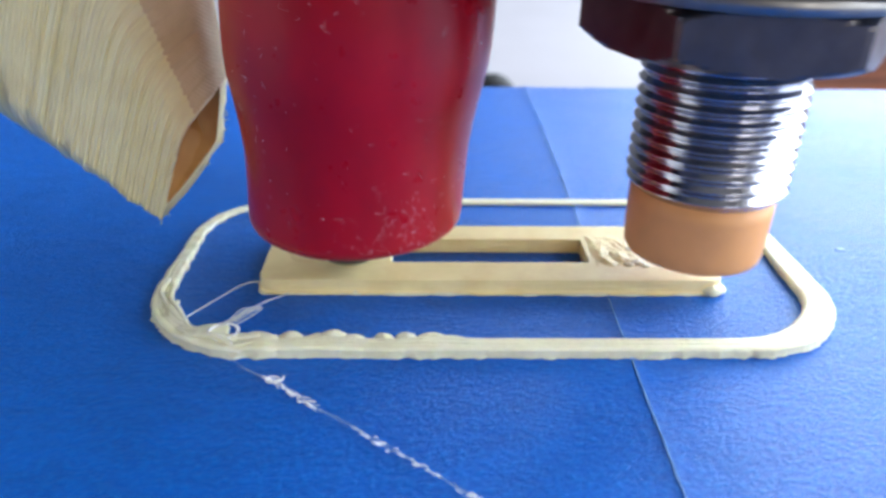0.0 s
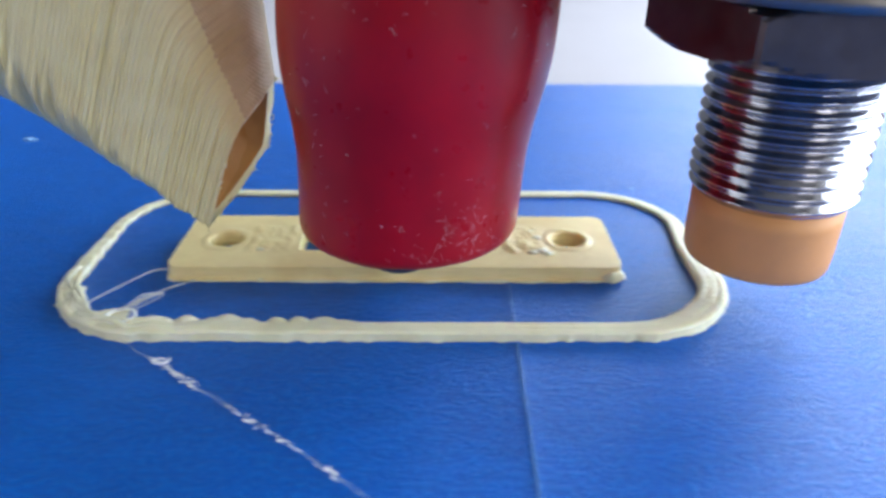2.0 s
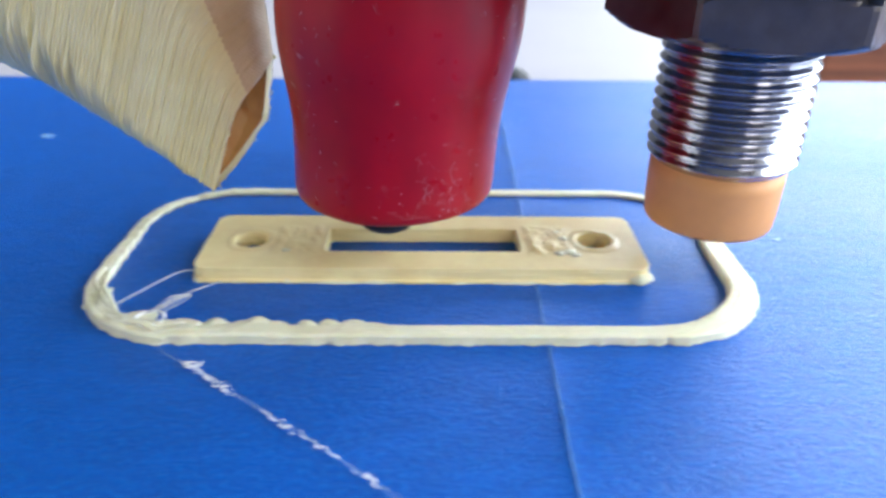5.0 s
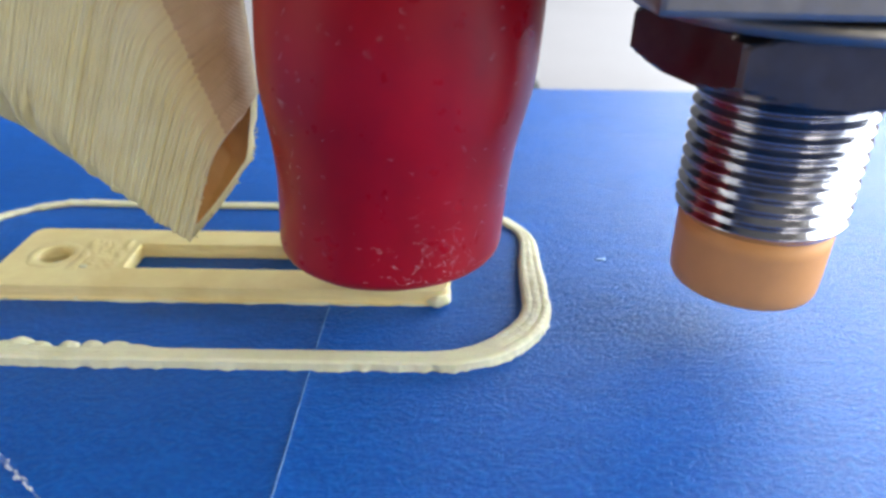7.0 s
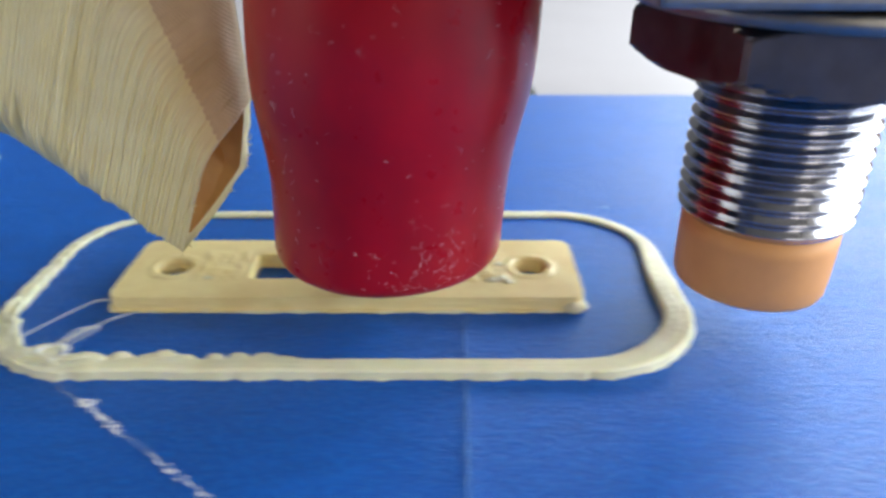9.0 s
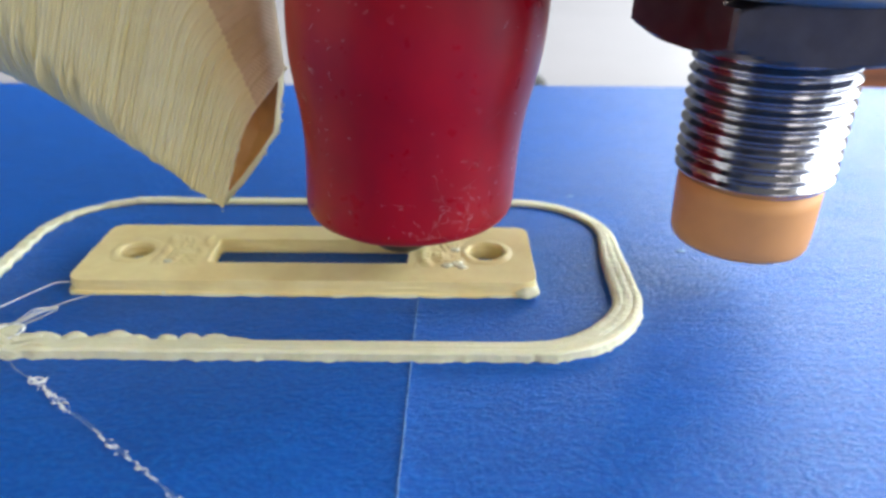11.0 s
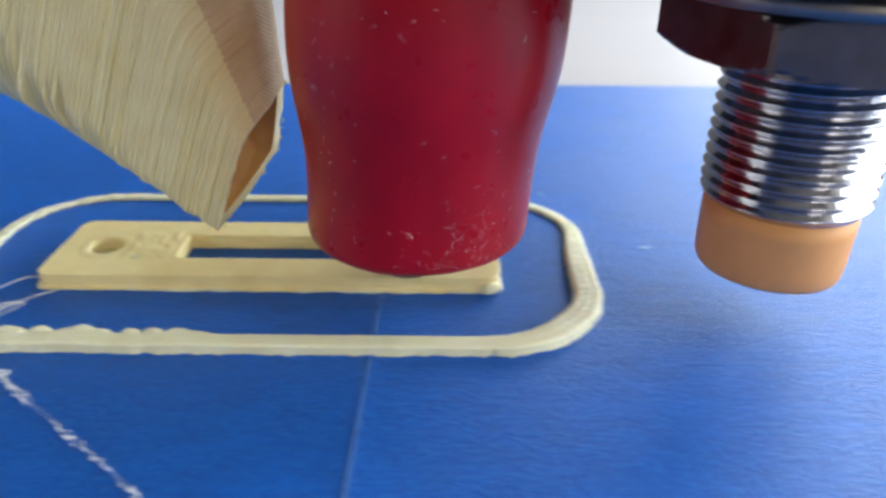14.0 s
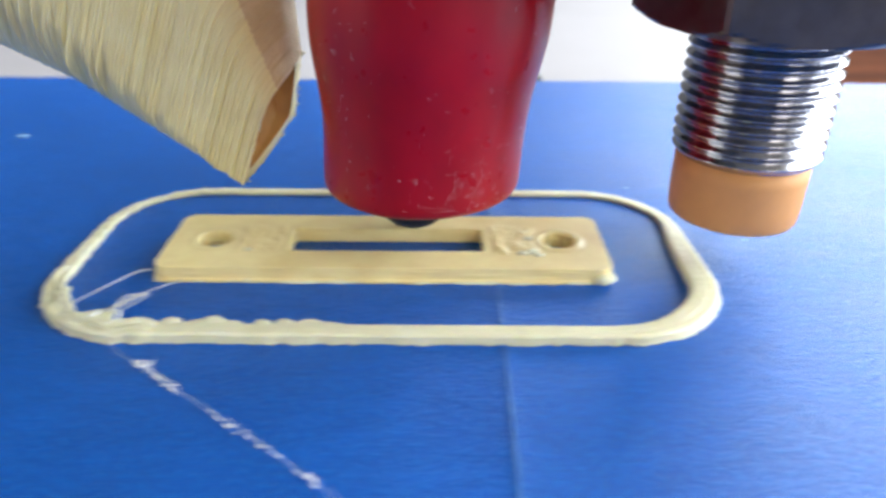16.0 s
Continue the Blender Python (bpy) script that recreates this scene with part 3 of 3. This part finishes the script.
def build_strings():
    trail = thing("stray_string", "thin clear plastic string trailing over the blue tape", "string")
    rnd = random.Random(3)
    base = smooth_path([(-19.4, -13.7, 0.2), (-17.6, -15.2, 0.14), (-15.4, -16.75, 0.16), (-12.6, -19.0, 0.12), (-9.0, -21.8, 0.13), (-5.41, -24.55, 0.13), (-2.63, -26.85, 0.12), (0.6, -29.6, 0.1), (4.0, -32.6, 0.1)], 14)
    b = bmesh.new()
    add_strand(b, [p + Vector((0.12 * wobble(p.x, p.y, 1, 1.1), 0.12 * wobble(p.x, p.y, 5, 1.1), 0)) for p in base], 0.02, 6)
    part("thread", b, STRING, trail)
    b = bmesh.new()
    add_strand(b, [p + Vector((0.28 * wobble(p.x, p.y, 11, 0.5) + 0.08, 0.28 * wobble(p.x, p.y, 15, 0.5) + 0.06, 0)) for p in base], 0.014, 6)
    part("thread", b, STRING, trail)
    # thicker drops along it
    for k in range(len(base) - 1):
        p = base[k]
        along = (base[min(k + 3, len(base) - 1)] - p).normalized()
        thick = 0.0
        for cx, cy, reach in ((-15.4, -16.75, 0.9), (-14.0, -17.9, 1.0), (-12.9, -18.8, 1.2), (-8.2, -22.4, 2.2), (-5.4, -24.55, 1.1), (-2.63, -26.85, 0.9)):
            thick = max(thick, 1 - math.hypot(p.x - cx, p.y - cy) / reach)
        if thick > 0.05:
            for _ in range(2 if p.x < -12 else 1):
                b = bmesh.new()
                ln = rnd.uniform(0.25, 0.75)
                yaw = rnd.uniform(-0.5, 0.5) if p.x < -12 else rnd.uniform(-0.15, 0.15)
                way = Vector((along.x * math.cos(yaw) - along.y * math.sin(yaw), along.x * math.sin(yaw) + along.y * math.cos(yaw), rnd.uniform(-0.1, 0.25)))
                side = Vector((rnd.uniform(-0.22, 0.22), rnd.uniform(-0.22, 0.22), 0.03))
                q = [p + way * (ln * (i / 6 - 0.5)) + side for i in range(7)]
                w = rnd.uniform(0.03, 0.11) * (0.75 + thick * 0.6)
                add_strand(b, q, lambda i, w=w: w * math.sin(math.pi * (i + 0.6) / 7.2), 6, 0.6)
                part("drop", b, FLAKE, trail)
    b = bmesh.new()
    add_strand(b, [Vector((-15.5 + 0.55 * math.cos(a * 0.42) + 0.05 * a * 0.3, -16.7 + 0.42 * math.sin(a * 0.42), 0.22 + 0.02 * a)) for a in range(17)], 0.06, 7)
    part("curl", b, FLAKE, trail)
    # two strings pulled from the loop to the plate
    for pts, r in (([(-23.3, -9.9, 0.75), (-21.8, -7.6, 0.8), (-19.9, -4.7, 0.75), (-18.5, -4.2, 0.6)], 0.07), ([(-20.8, -11.2, 0.8), (-19.1, -9.0, 0.7), (-17.9, -7.2, 0.55), (-16.3, -5.6, 0.4)], 0.06)):
        bridge = thing("bridge_string", "fine clear plastic string between loop and plate", "string", "strings between loop and plate")
        b = bmesh.new()
        add_strand(b, smooth_path(pts, 10), r, 7)
        part("thread", b, STRING, bridge)
        if r < 0.065:
            b = bmesh.new()
            add_strand(b, smooth_path([(-20.6, -11.3, 0.85), (-19.9, -10.4, 0.8), (-19.3, -9.4, 0.72)], 8), lambda i: 0.04 + 0.20 * math.sin(math.pi * i / 16) ** 2, 8, 0.4)
            part("web", b, STRING, bridge)
            b = bmesh.new()
            add_strand(b, smooth_path([(-19.2, -9.1, 0.7), (-18.6, -8.2, 0.64), (-17.9, -7.3, 0.58)], 8), lambda i: 0.03 + 0.16 * math.sin(math.pi * i / 16) ** 2, 8, 0.35)
            part("web", b, STRING, bridge)
        if r < 0.065:
            b = bmesh.new()
            add_strand(b, [Vector((-19.9 + 1.05 * math.cos(a * 0.38), -11.7 + 1.0 * math.sin(a * 0.38), 0.84 + 0.05 * math.sin(a * 0.9))) for a in range(18)], lambda i: 0.11 + 0.04 * math.sin(i * 1.1), 8, 0.7)
            part("ring", b, FLAKE, bridge)
            rnd = random.Random(17)
            for k in range(7):
                b = bmesh.new()
                o = Vector((rnd.uniform(-0.3, 0.3), rnd.uniform(-0.3, 0.3), rnd.uniform(0, 0.25)))
                add_strand(b, smooth_path([Vector((-19.5, -10.7, 0.8)) + o, Vector((-18.7, -9.5, 0.8)) + o * 1.6, Vector((-17.9, -8.4, 0.7)) + o * 0.5], 5), 0.045, 6)
                part("filament", b, STRING, bridge)
        BRIDGES.append(bridge)
    return trail


BRIDGES = []
TRAIL = build_strings()

# ---- the print head: hot end, sensor and fan duct ride together ----


def build_hot_end():
    hot = thing("hot_end", "hot end in a glossy red rubber sleeve with black nozzle", "hot end")
    cx = -3.5
    prof = [(2.2, 5.75), (5.6, 5.55), (7.2, 5.55), (7.9, 5.75), (8.25, 6.1), (8.4, 6.7), (8.42, 8.0), (8.42, 9.5), (8.46, 11.0), (8.55, 12.6), (8.8, 14.6), (9.2, 16.6), (9.48, 18.5), (9.58, 21.0), (9.55, 24.0), (9.4, 27.0), (9.1, 30.0), (8.7, 33.0), (7.5, 34.5), (2.2, 34.6)]
    bm = bmesh.new()
    n = 96
    rings = []
    fine = smooth_path([(r, 0, z) for r, z in prof], 3)
    for p in fine:
        lean = 0.055 * (p.z - 8.0)
        rings.append([(cx + lean + (p.x + 0.05 * wobble(math.cos(2 * math.pi * i / n) * 4, math.sin(2 * math.pi * i / n) * 4, p.z, 0.35)) * math.cos(2 * math.pi * i / n), p.x * math.sin(2 * math.pi * i / n), p.z + 0.07 * wobble(math.cos(2 * math.pi * i / n) * 5, math.sin(2 * math.pi * i / n) * 5, 3.0, 0.5)) for i in range(n)])
    add_grid(bm, rings, True, True, True)
    part("rubber_sleeve", bm, SOCK, hot, "glossy red rubber sleeve with fine scratches")
    # pale lint and scuffs clinging to the front of the sleeve
    rnd = random.Random(21)
    bm = bmesh.new()
    radii = [(p.z, p.x) for p in fine[9:-9]]
    for k in range(230):
        low = rnd.random() < 0.62
        z = 6.4 + abs(rnd.gauss(0, 2.6)) if low else rnd.uniform(7, 27)
        a = radians(rnd.gauss(-68, 15) if low else rnd.uniform(-165, -15))
        if k % 14 == 0:
            z, a = 9.0 + k * 0.075, radians(-132 + rnd.uniform(-1.5, 1.5))
        z = min(max(z, 6.6), 28.0)
        da, dz = rnd.uniform(-0.06, 0.06), rnd.uniform(-0.6, 0.6)
        if rnd.random() < 0.6:
            da, dz = da * 0.2, dz * 0.25
        bend = rnd.uniform(-0.03, 0.03)
        pts = []
        for j in range(5):
            t = j / 4
            zz, aa = z + dz * t, a + da * t + bend * math.sin(math.pi * t)
            r = np.interp(zz, [q[0] for q in radii], [q[1] for q in radii]) + 0.03
            pts.append(Vector((cx + 0.055 * (zz - 8.0) + r * math.cos(aa), r * math.sin(aa), zz)))
        w = rnd.uniform(0.004, 0.012)
        add_strand(bm, pts, lambda i, w=w: w * (0.5 + 0.5 * math.sin(math.pi * (i + 0.5) / 5)), 5, 0.7)
    tagged(part("lint", bm, LINT, hot, "pale lint and scuffs"), kind="stuff")
    part("nozzle", lathe([(3.4, 5.8), (3.4, 3.7), (2.9, 3.0), (2.1, 2.25), (1.1, 1.7), (0.7, 1.52), (0.2, 1.48)], -4.3, 0.0, 32), SOOT, hot, "blackened nozzle tip")
    return hot


HOT = build_hot_end()

SX, SY = 23.2, -1.8


def build_sensor():
    sen = thing("proximity_sensor", "chrome threaded sensor barrel with an orange plastic cap", "sensor")
    z0, z1, pitch, n, per = 9.3, 21.5, 0.94, 96, 28
    bm = bmesh.new()
    rings = []
    steps = int((z1 - z0) * per)
    for k in range(steps + 1):
        z = z0 + k / per
        ring = []
        for i in range(n):
            a = 2 * math.pi * i / n
            f = ((z - z0) / pitch - a / (2 * math.pi)) % 1.0
            off = min(f, 1 - f) * 2
            r = 5.93 - 0.37 * max(0.0, min(1.0, (off - 0.05) / 0.9)) + 0.012 * wobble(a * 3, z * 4, 2.0, 1.0)
            r = min(r, 5.35 + (z - z0) * 0.9)
            ring.append((SX + r * math.cos(a), SY + r * math.sin(a), z))
        rings.append(ring)
    add_grid(bm, rings, True, True, True)
    part("threaded_barrel", bm, CHROME, sen, "bright chrome threaded barrel")
    part("cap", lathe([(0.5, 3.86), (4.2, 3.86), (4.85, 3.9), (5.14, 4.05), (5.28, 4.35), (5.36, 5.5), (5.4, 8.0), (5.4, 9.34), (3.0, 9.36)], SX, SY, 80), CAP, sen, "matt orange plastic cap")
    # hexagonal lock nut with chamfered corners
    bm = bmesh.new()
    af, nz = 9.3, 14
    rings = []
    for k in range(nz + 1):
        z = 19.9 + 3.75 * k / nz
        ring = []
        for i in range(144):
            a = 2 * math.pi * i / 144
            d = ((math.degrees(a) + 68) % 60) - 30
            r = min(af / math.cos(radians(d)), 9.4 + (z - 19.9) * 1.75, 9.6 + (23.65 - z) * 1.75)
            ring.append((SX + r * math.cos(a), SY + r * math.sin(a), z))
        rings.append(ring)
    rings.insert(0, [(SX + 6.05 * math.cos(2 * math.pi * i / 144), SY + 6.05 * math.sin(2 * math.pi * i / 144), 19.85) for i in range(144)])
    add_grid(bm, rings, True, True, True)
    part("lock_nut", bm, STEEL, sen, "dark steel hexagonal lock nut", smooth=False)
    part("washer", lathe([(6.2, 23.66), (10.7, 23.66), (11.1, 23.8), (11.1, 24.5), (10.8, 24.7), (6.2, 24.7)], SX, SY, 80), WASHER, sen, "grey steel washer")
    part("mounting_bracket", box(SX - 12.5, SX + 16, SY - 11, SY + 14, 24.9, 29.5, 0.4), WASHER, sen, "grey metal mounting bracket", smooth=False)
    # the whole sensor leans a little in its bracket
    lean = Matrix.Translation((SX * MM, SY * MM, 6.0 * MM)) @ pose(0, 0, 0, 0.5, 0.6, 0) @ Matrix.Translation((-SX * MM, -SY * MM, -6.0 * MM))
    for ob in sen.children:
        ob.data.transform(lean)
    return sen


SENSOR = build_sensor()


def build_duct():
    """A printed duct that comes down from the upper left and opens towards the nozzle."""
    duct = thing("fan_duct", "ribbed cream plastic fan duct with an open slanted end", "fan duct")
    A, C = Vector((-18.9, -1.5, 5.55)), Vector((-16.1, -1.3, 13.1))
    E, F = Vector((-15.4, 6.0, 9.7)), Vector((-14.3, 6.0, 15.5))
    down, up = Vector((-33.0, 6.7, 13.9)), Vector((-11.3, 3.7, 25.2))
    # front face: layers across the axis from the open end, each a slightly uneven ridge
    n, m, per = 376, 22, 4
    rnd = random.Random(12)
    layer = [rnd.gauss(0, 1) for _ in range(n // per + 8)]
    swell = (-1.0, 0.35, 0.7, 0.45)
    bm = bmesh.new()
    rows = []
    for k in range(n + 1):
        t, lay = k / n, k // per
        lo, hi = A + down * t, C + up * (1.82 * t)
        crisp = (0.40 if t < 0.13 else (0.20 if t < 0.25 else 0.30)) * (0.5 + 0.5 * abs(layer[lay + 1]))
        if t < 0.2:
            crisp *= 1.5 if lay % 2 else 0.5
        row = []
        for j in range(m + 1):
            s = (j / m) ** 1.35
            p = lo.lerp(hi, s)
            ridge = crisp * swell[k % per] * (0.75 + 0.5 * wobble(p.x, p.z, 9.0, 0.3))
            uneven = layer[lay] * (0.05 + (0.13 if t > 0.2 else 0.0) * max(0.0, 1.0 - abs(s - 0.45) * 1.3))
            ridge += uneven * (0.7 + 0.8 * wobble(p.x * 0.3, p.z, lay * 1.7, 0.35))
            ridge += 0.06 * wobble(p.x, p.z, 3.0, 1.8) + 0.03 * wobble(p.x, p.z, 8.0, 4.5)
            ridge *= min(1.0, 0.2 + 7 * s)
            # the lower edge is rounded off
            turn = max(0.0, 1 - s / max(0.03, 0.05 + 0.23 * min(1.0, t * 2.2) + 0.045 * min(1.0, t * 3) * layer[lay + 3]))
            edge = 0.03 * layer[lay + 5] * max(0.0, 1 - 6 * s)
            row.append((p.x - 0.1 * edge, p.y - ridge - 0.3 * math.sin(math.pi * s) + (1.2 + 4.4 * min(1.0, t * 2)) * turn ** 1.4, p.z - edge))
        rows.append(row)
    # join front, top, back and underside into one skin
    rings = []
    for k in range(n + 1):
        t = k / n
        back_lo, back_hi = E + down * t + Vector((0, 2.0 * t, 0)), F + Vector((-2.0, 2.6, 26.0)) * (1.82 * t)
        ring = list(rows[k])
        front_hi = Vector(rows[k][-1])
        line = 0.03 * swell[(k + 2) % per] + 0.025 * layer[k // per + 2]
        for j in range(1, 9):
            f = j / 9
            q = front_hi.lerp(back_hi, f)
            hollow = 0.5 * math.sin(math.pi * f) - 0.75 * math.sin(math.pi * min(1.0, f * 1.6)) * min(1.0, 0.3 + t * 3)
            ring.append((q.x + hollow + line, q.y, q.z + 0.6 * hollow + line))
        # the edge between front and side is well rounded
        for _ in range(9):
            soft = list(ring)
            for j in range(m - 6, m + 6):
                soft[j] = tuple((ring[j - 1][i] + 2 * ring[j][i] + ring[j + 1][i]) / 4 for i in range(3))
            ring = soft
        ring.append(tuple(back_hi))
        for j in range(1, 5):
            ring.append(tuple(back_hi.lerp(back_lo, j / 5) + Vector((0, 0.3, 0))))
        ring.append(tuple(back_lo))
        for j in range(1, 6):
            ring.append(tuple(back_lo.lerp(Vector(rows[k][0]), j / 6) + Vector((0, 0, -0.2 * math.sin(math.pi * j / 6) + 0.04 * swell[k % per]))))
        rings.append(ring)
    vr = add_grid(bm, rings, True, False, True)
    for k, size in enumerate((1.0, 0.8, 0.5, 0.3)):
        for v in vr[k]:
            v.co += size * Vector((0.30 * wobble(v.co.x, v.co.y, v.co.z, 2.3), 0.1 * wobble(v.co.z, v.co.y, 2.0, 1.7), 0.22 * wobble(v.co.y, v.co.z, 5.0, 2.6)))
    # open end: a wall of even thickness round a mouth that runs back into the duct
    rim = rings[0]
    mid = Vector((0, 0, 0))
    for p in rim:
        mid += Vector(p) / len(rim)
    mid += (F - A) * 0.12
    inward = Vector((-0.86, 0.05, 0.5))
    mouth = [bm.verts.new(mid.lerp(Vector(p), 0.80) + inward * 0.15) for p in rim]
    c = len(rim)
    for i in range(c):
        j = (i + 1) % c
        bm.faces.new((vr[0][j], vr[0][i], mouth[i], mouth[j]))
    body = part("duct_shell", bm, DUCT, duct)
    # side faces take the darker copy, so their shade lies in the colour
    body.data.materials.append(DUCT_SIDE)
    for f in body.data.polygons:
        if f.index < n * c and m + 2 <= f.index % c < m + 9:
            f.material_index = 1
    # lining in the darkened amber: the recess's shade is in its colour
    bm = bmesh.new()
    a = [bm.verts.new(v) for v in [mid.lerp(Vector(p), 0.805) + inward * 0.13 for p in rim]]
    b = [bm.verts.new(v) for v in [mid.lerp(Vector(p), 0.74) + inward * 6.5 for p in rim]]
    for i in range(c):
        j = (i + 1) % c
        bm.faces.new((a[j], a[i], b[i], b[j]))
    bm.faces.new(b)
    part("mouth_lining", bm, DUCT_IN, duct, "amber inside of the duct mouth, shade in its colour")
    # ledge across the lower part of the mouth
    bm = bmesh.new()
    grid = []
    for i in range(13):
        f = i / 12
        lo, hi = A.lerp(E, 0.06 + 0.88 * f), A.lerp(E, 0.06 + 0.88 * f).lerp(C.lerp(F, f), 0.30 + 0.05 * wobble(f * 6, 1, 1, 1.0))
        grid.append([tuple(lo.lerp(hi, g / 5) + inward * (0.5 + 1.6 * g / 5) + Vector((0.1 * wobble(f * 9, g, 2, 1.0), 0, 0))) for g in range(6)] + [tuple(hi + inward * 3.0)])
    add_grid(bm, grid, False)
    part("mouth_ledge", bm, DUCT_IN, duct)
    # frayed fibres round the mouth
    rnd = random.Random(31)
    for k in range(30):
        p = A.lerp(E, rnd.random()) if k < 10 else (E.lerp(F, rnd.random()) if k < 22 else A.lerp(C, rnd.random()))
        d = Vector((rnd.uniform(0.05, 0.35), rnd.uniform(-0.3, 0.3), rnd.uniform(-0.35, 0.3)))
        b = bmesh.new()
        add_strand(b, smooth_path([p, p + d * 0.5 + Vector((0, 0, rnd.uniform(-0.12, 0.12))), p + d], 4), lambda i: 0.085 - 0.008 * i, 6)
        part("frayed_fibre", b, DUCT, duct)
    return duct


AIR = build_duct()


def build_carriage_shade():
    """Unseen plate that hot end, sensor and duct hang from, added to block light."""
    car = thing("carriage_shade", "unseen dark plate above the head, added to block light", "carriage")
    # reaches forward so the chrome threads mirror its dark underside
    part("shade_plate", box(-15, 46, -16, 48, 35.0, 41.0, 1.0), BLACK, car, smooth=False)
    part("sensor_spacer", box(SX - 9, SX + 12, SY - 4, SY + 14, 29.6, 34.9, 0.5), BLACK, car, smooth=False)
    return car


CARRIAGE_SHADE = build_carriage_shade()

# ---- motion ----


def motions():
    for ob in (BED, PRINT, LOOP, TRAIL, *BRIDGES):
        walk(ob, [(t, pose(x * MM, 0, 0)) for t, x in BED_ROWS])
    for ob in (HOT, SENSOR, AIR, CARRIAGE_SHADE):
        walk(ob, [(t, pose(0, y * MM, 0)) for t, y in HEAD_ROWS])


motions()
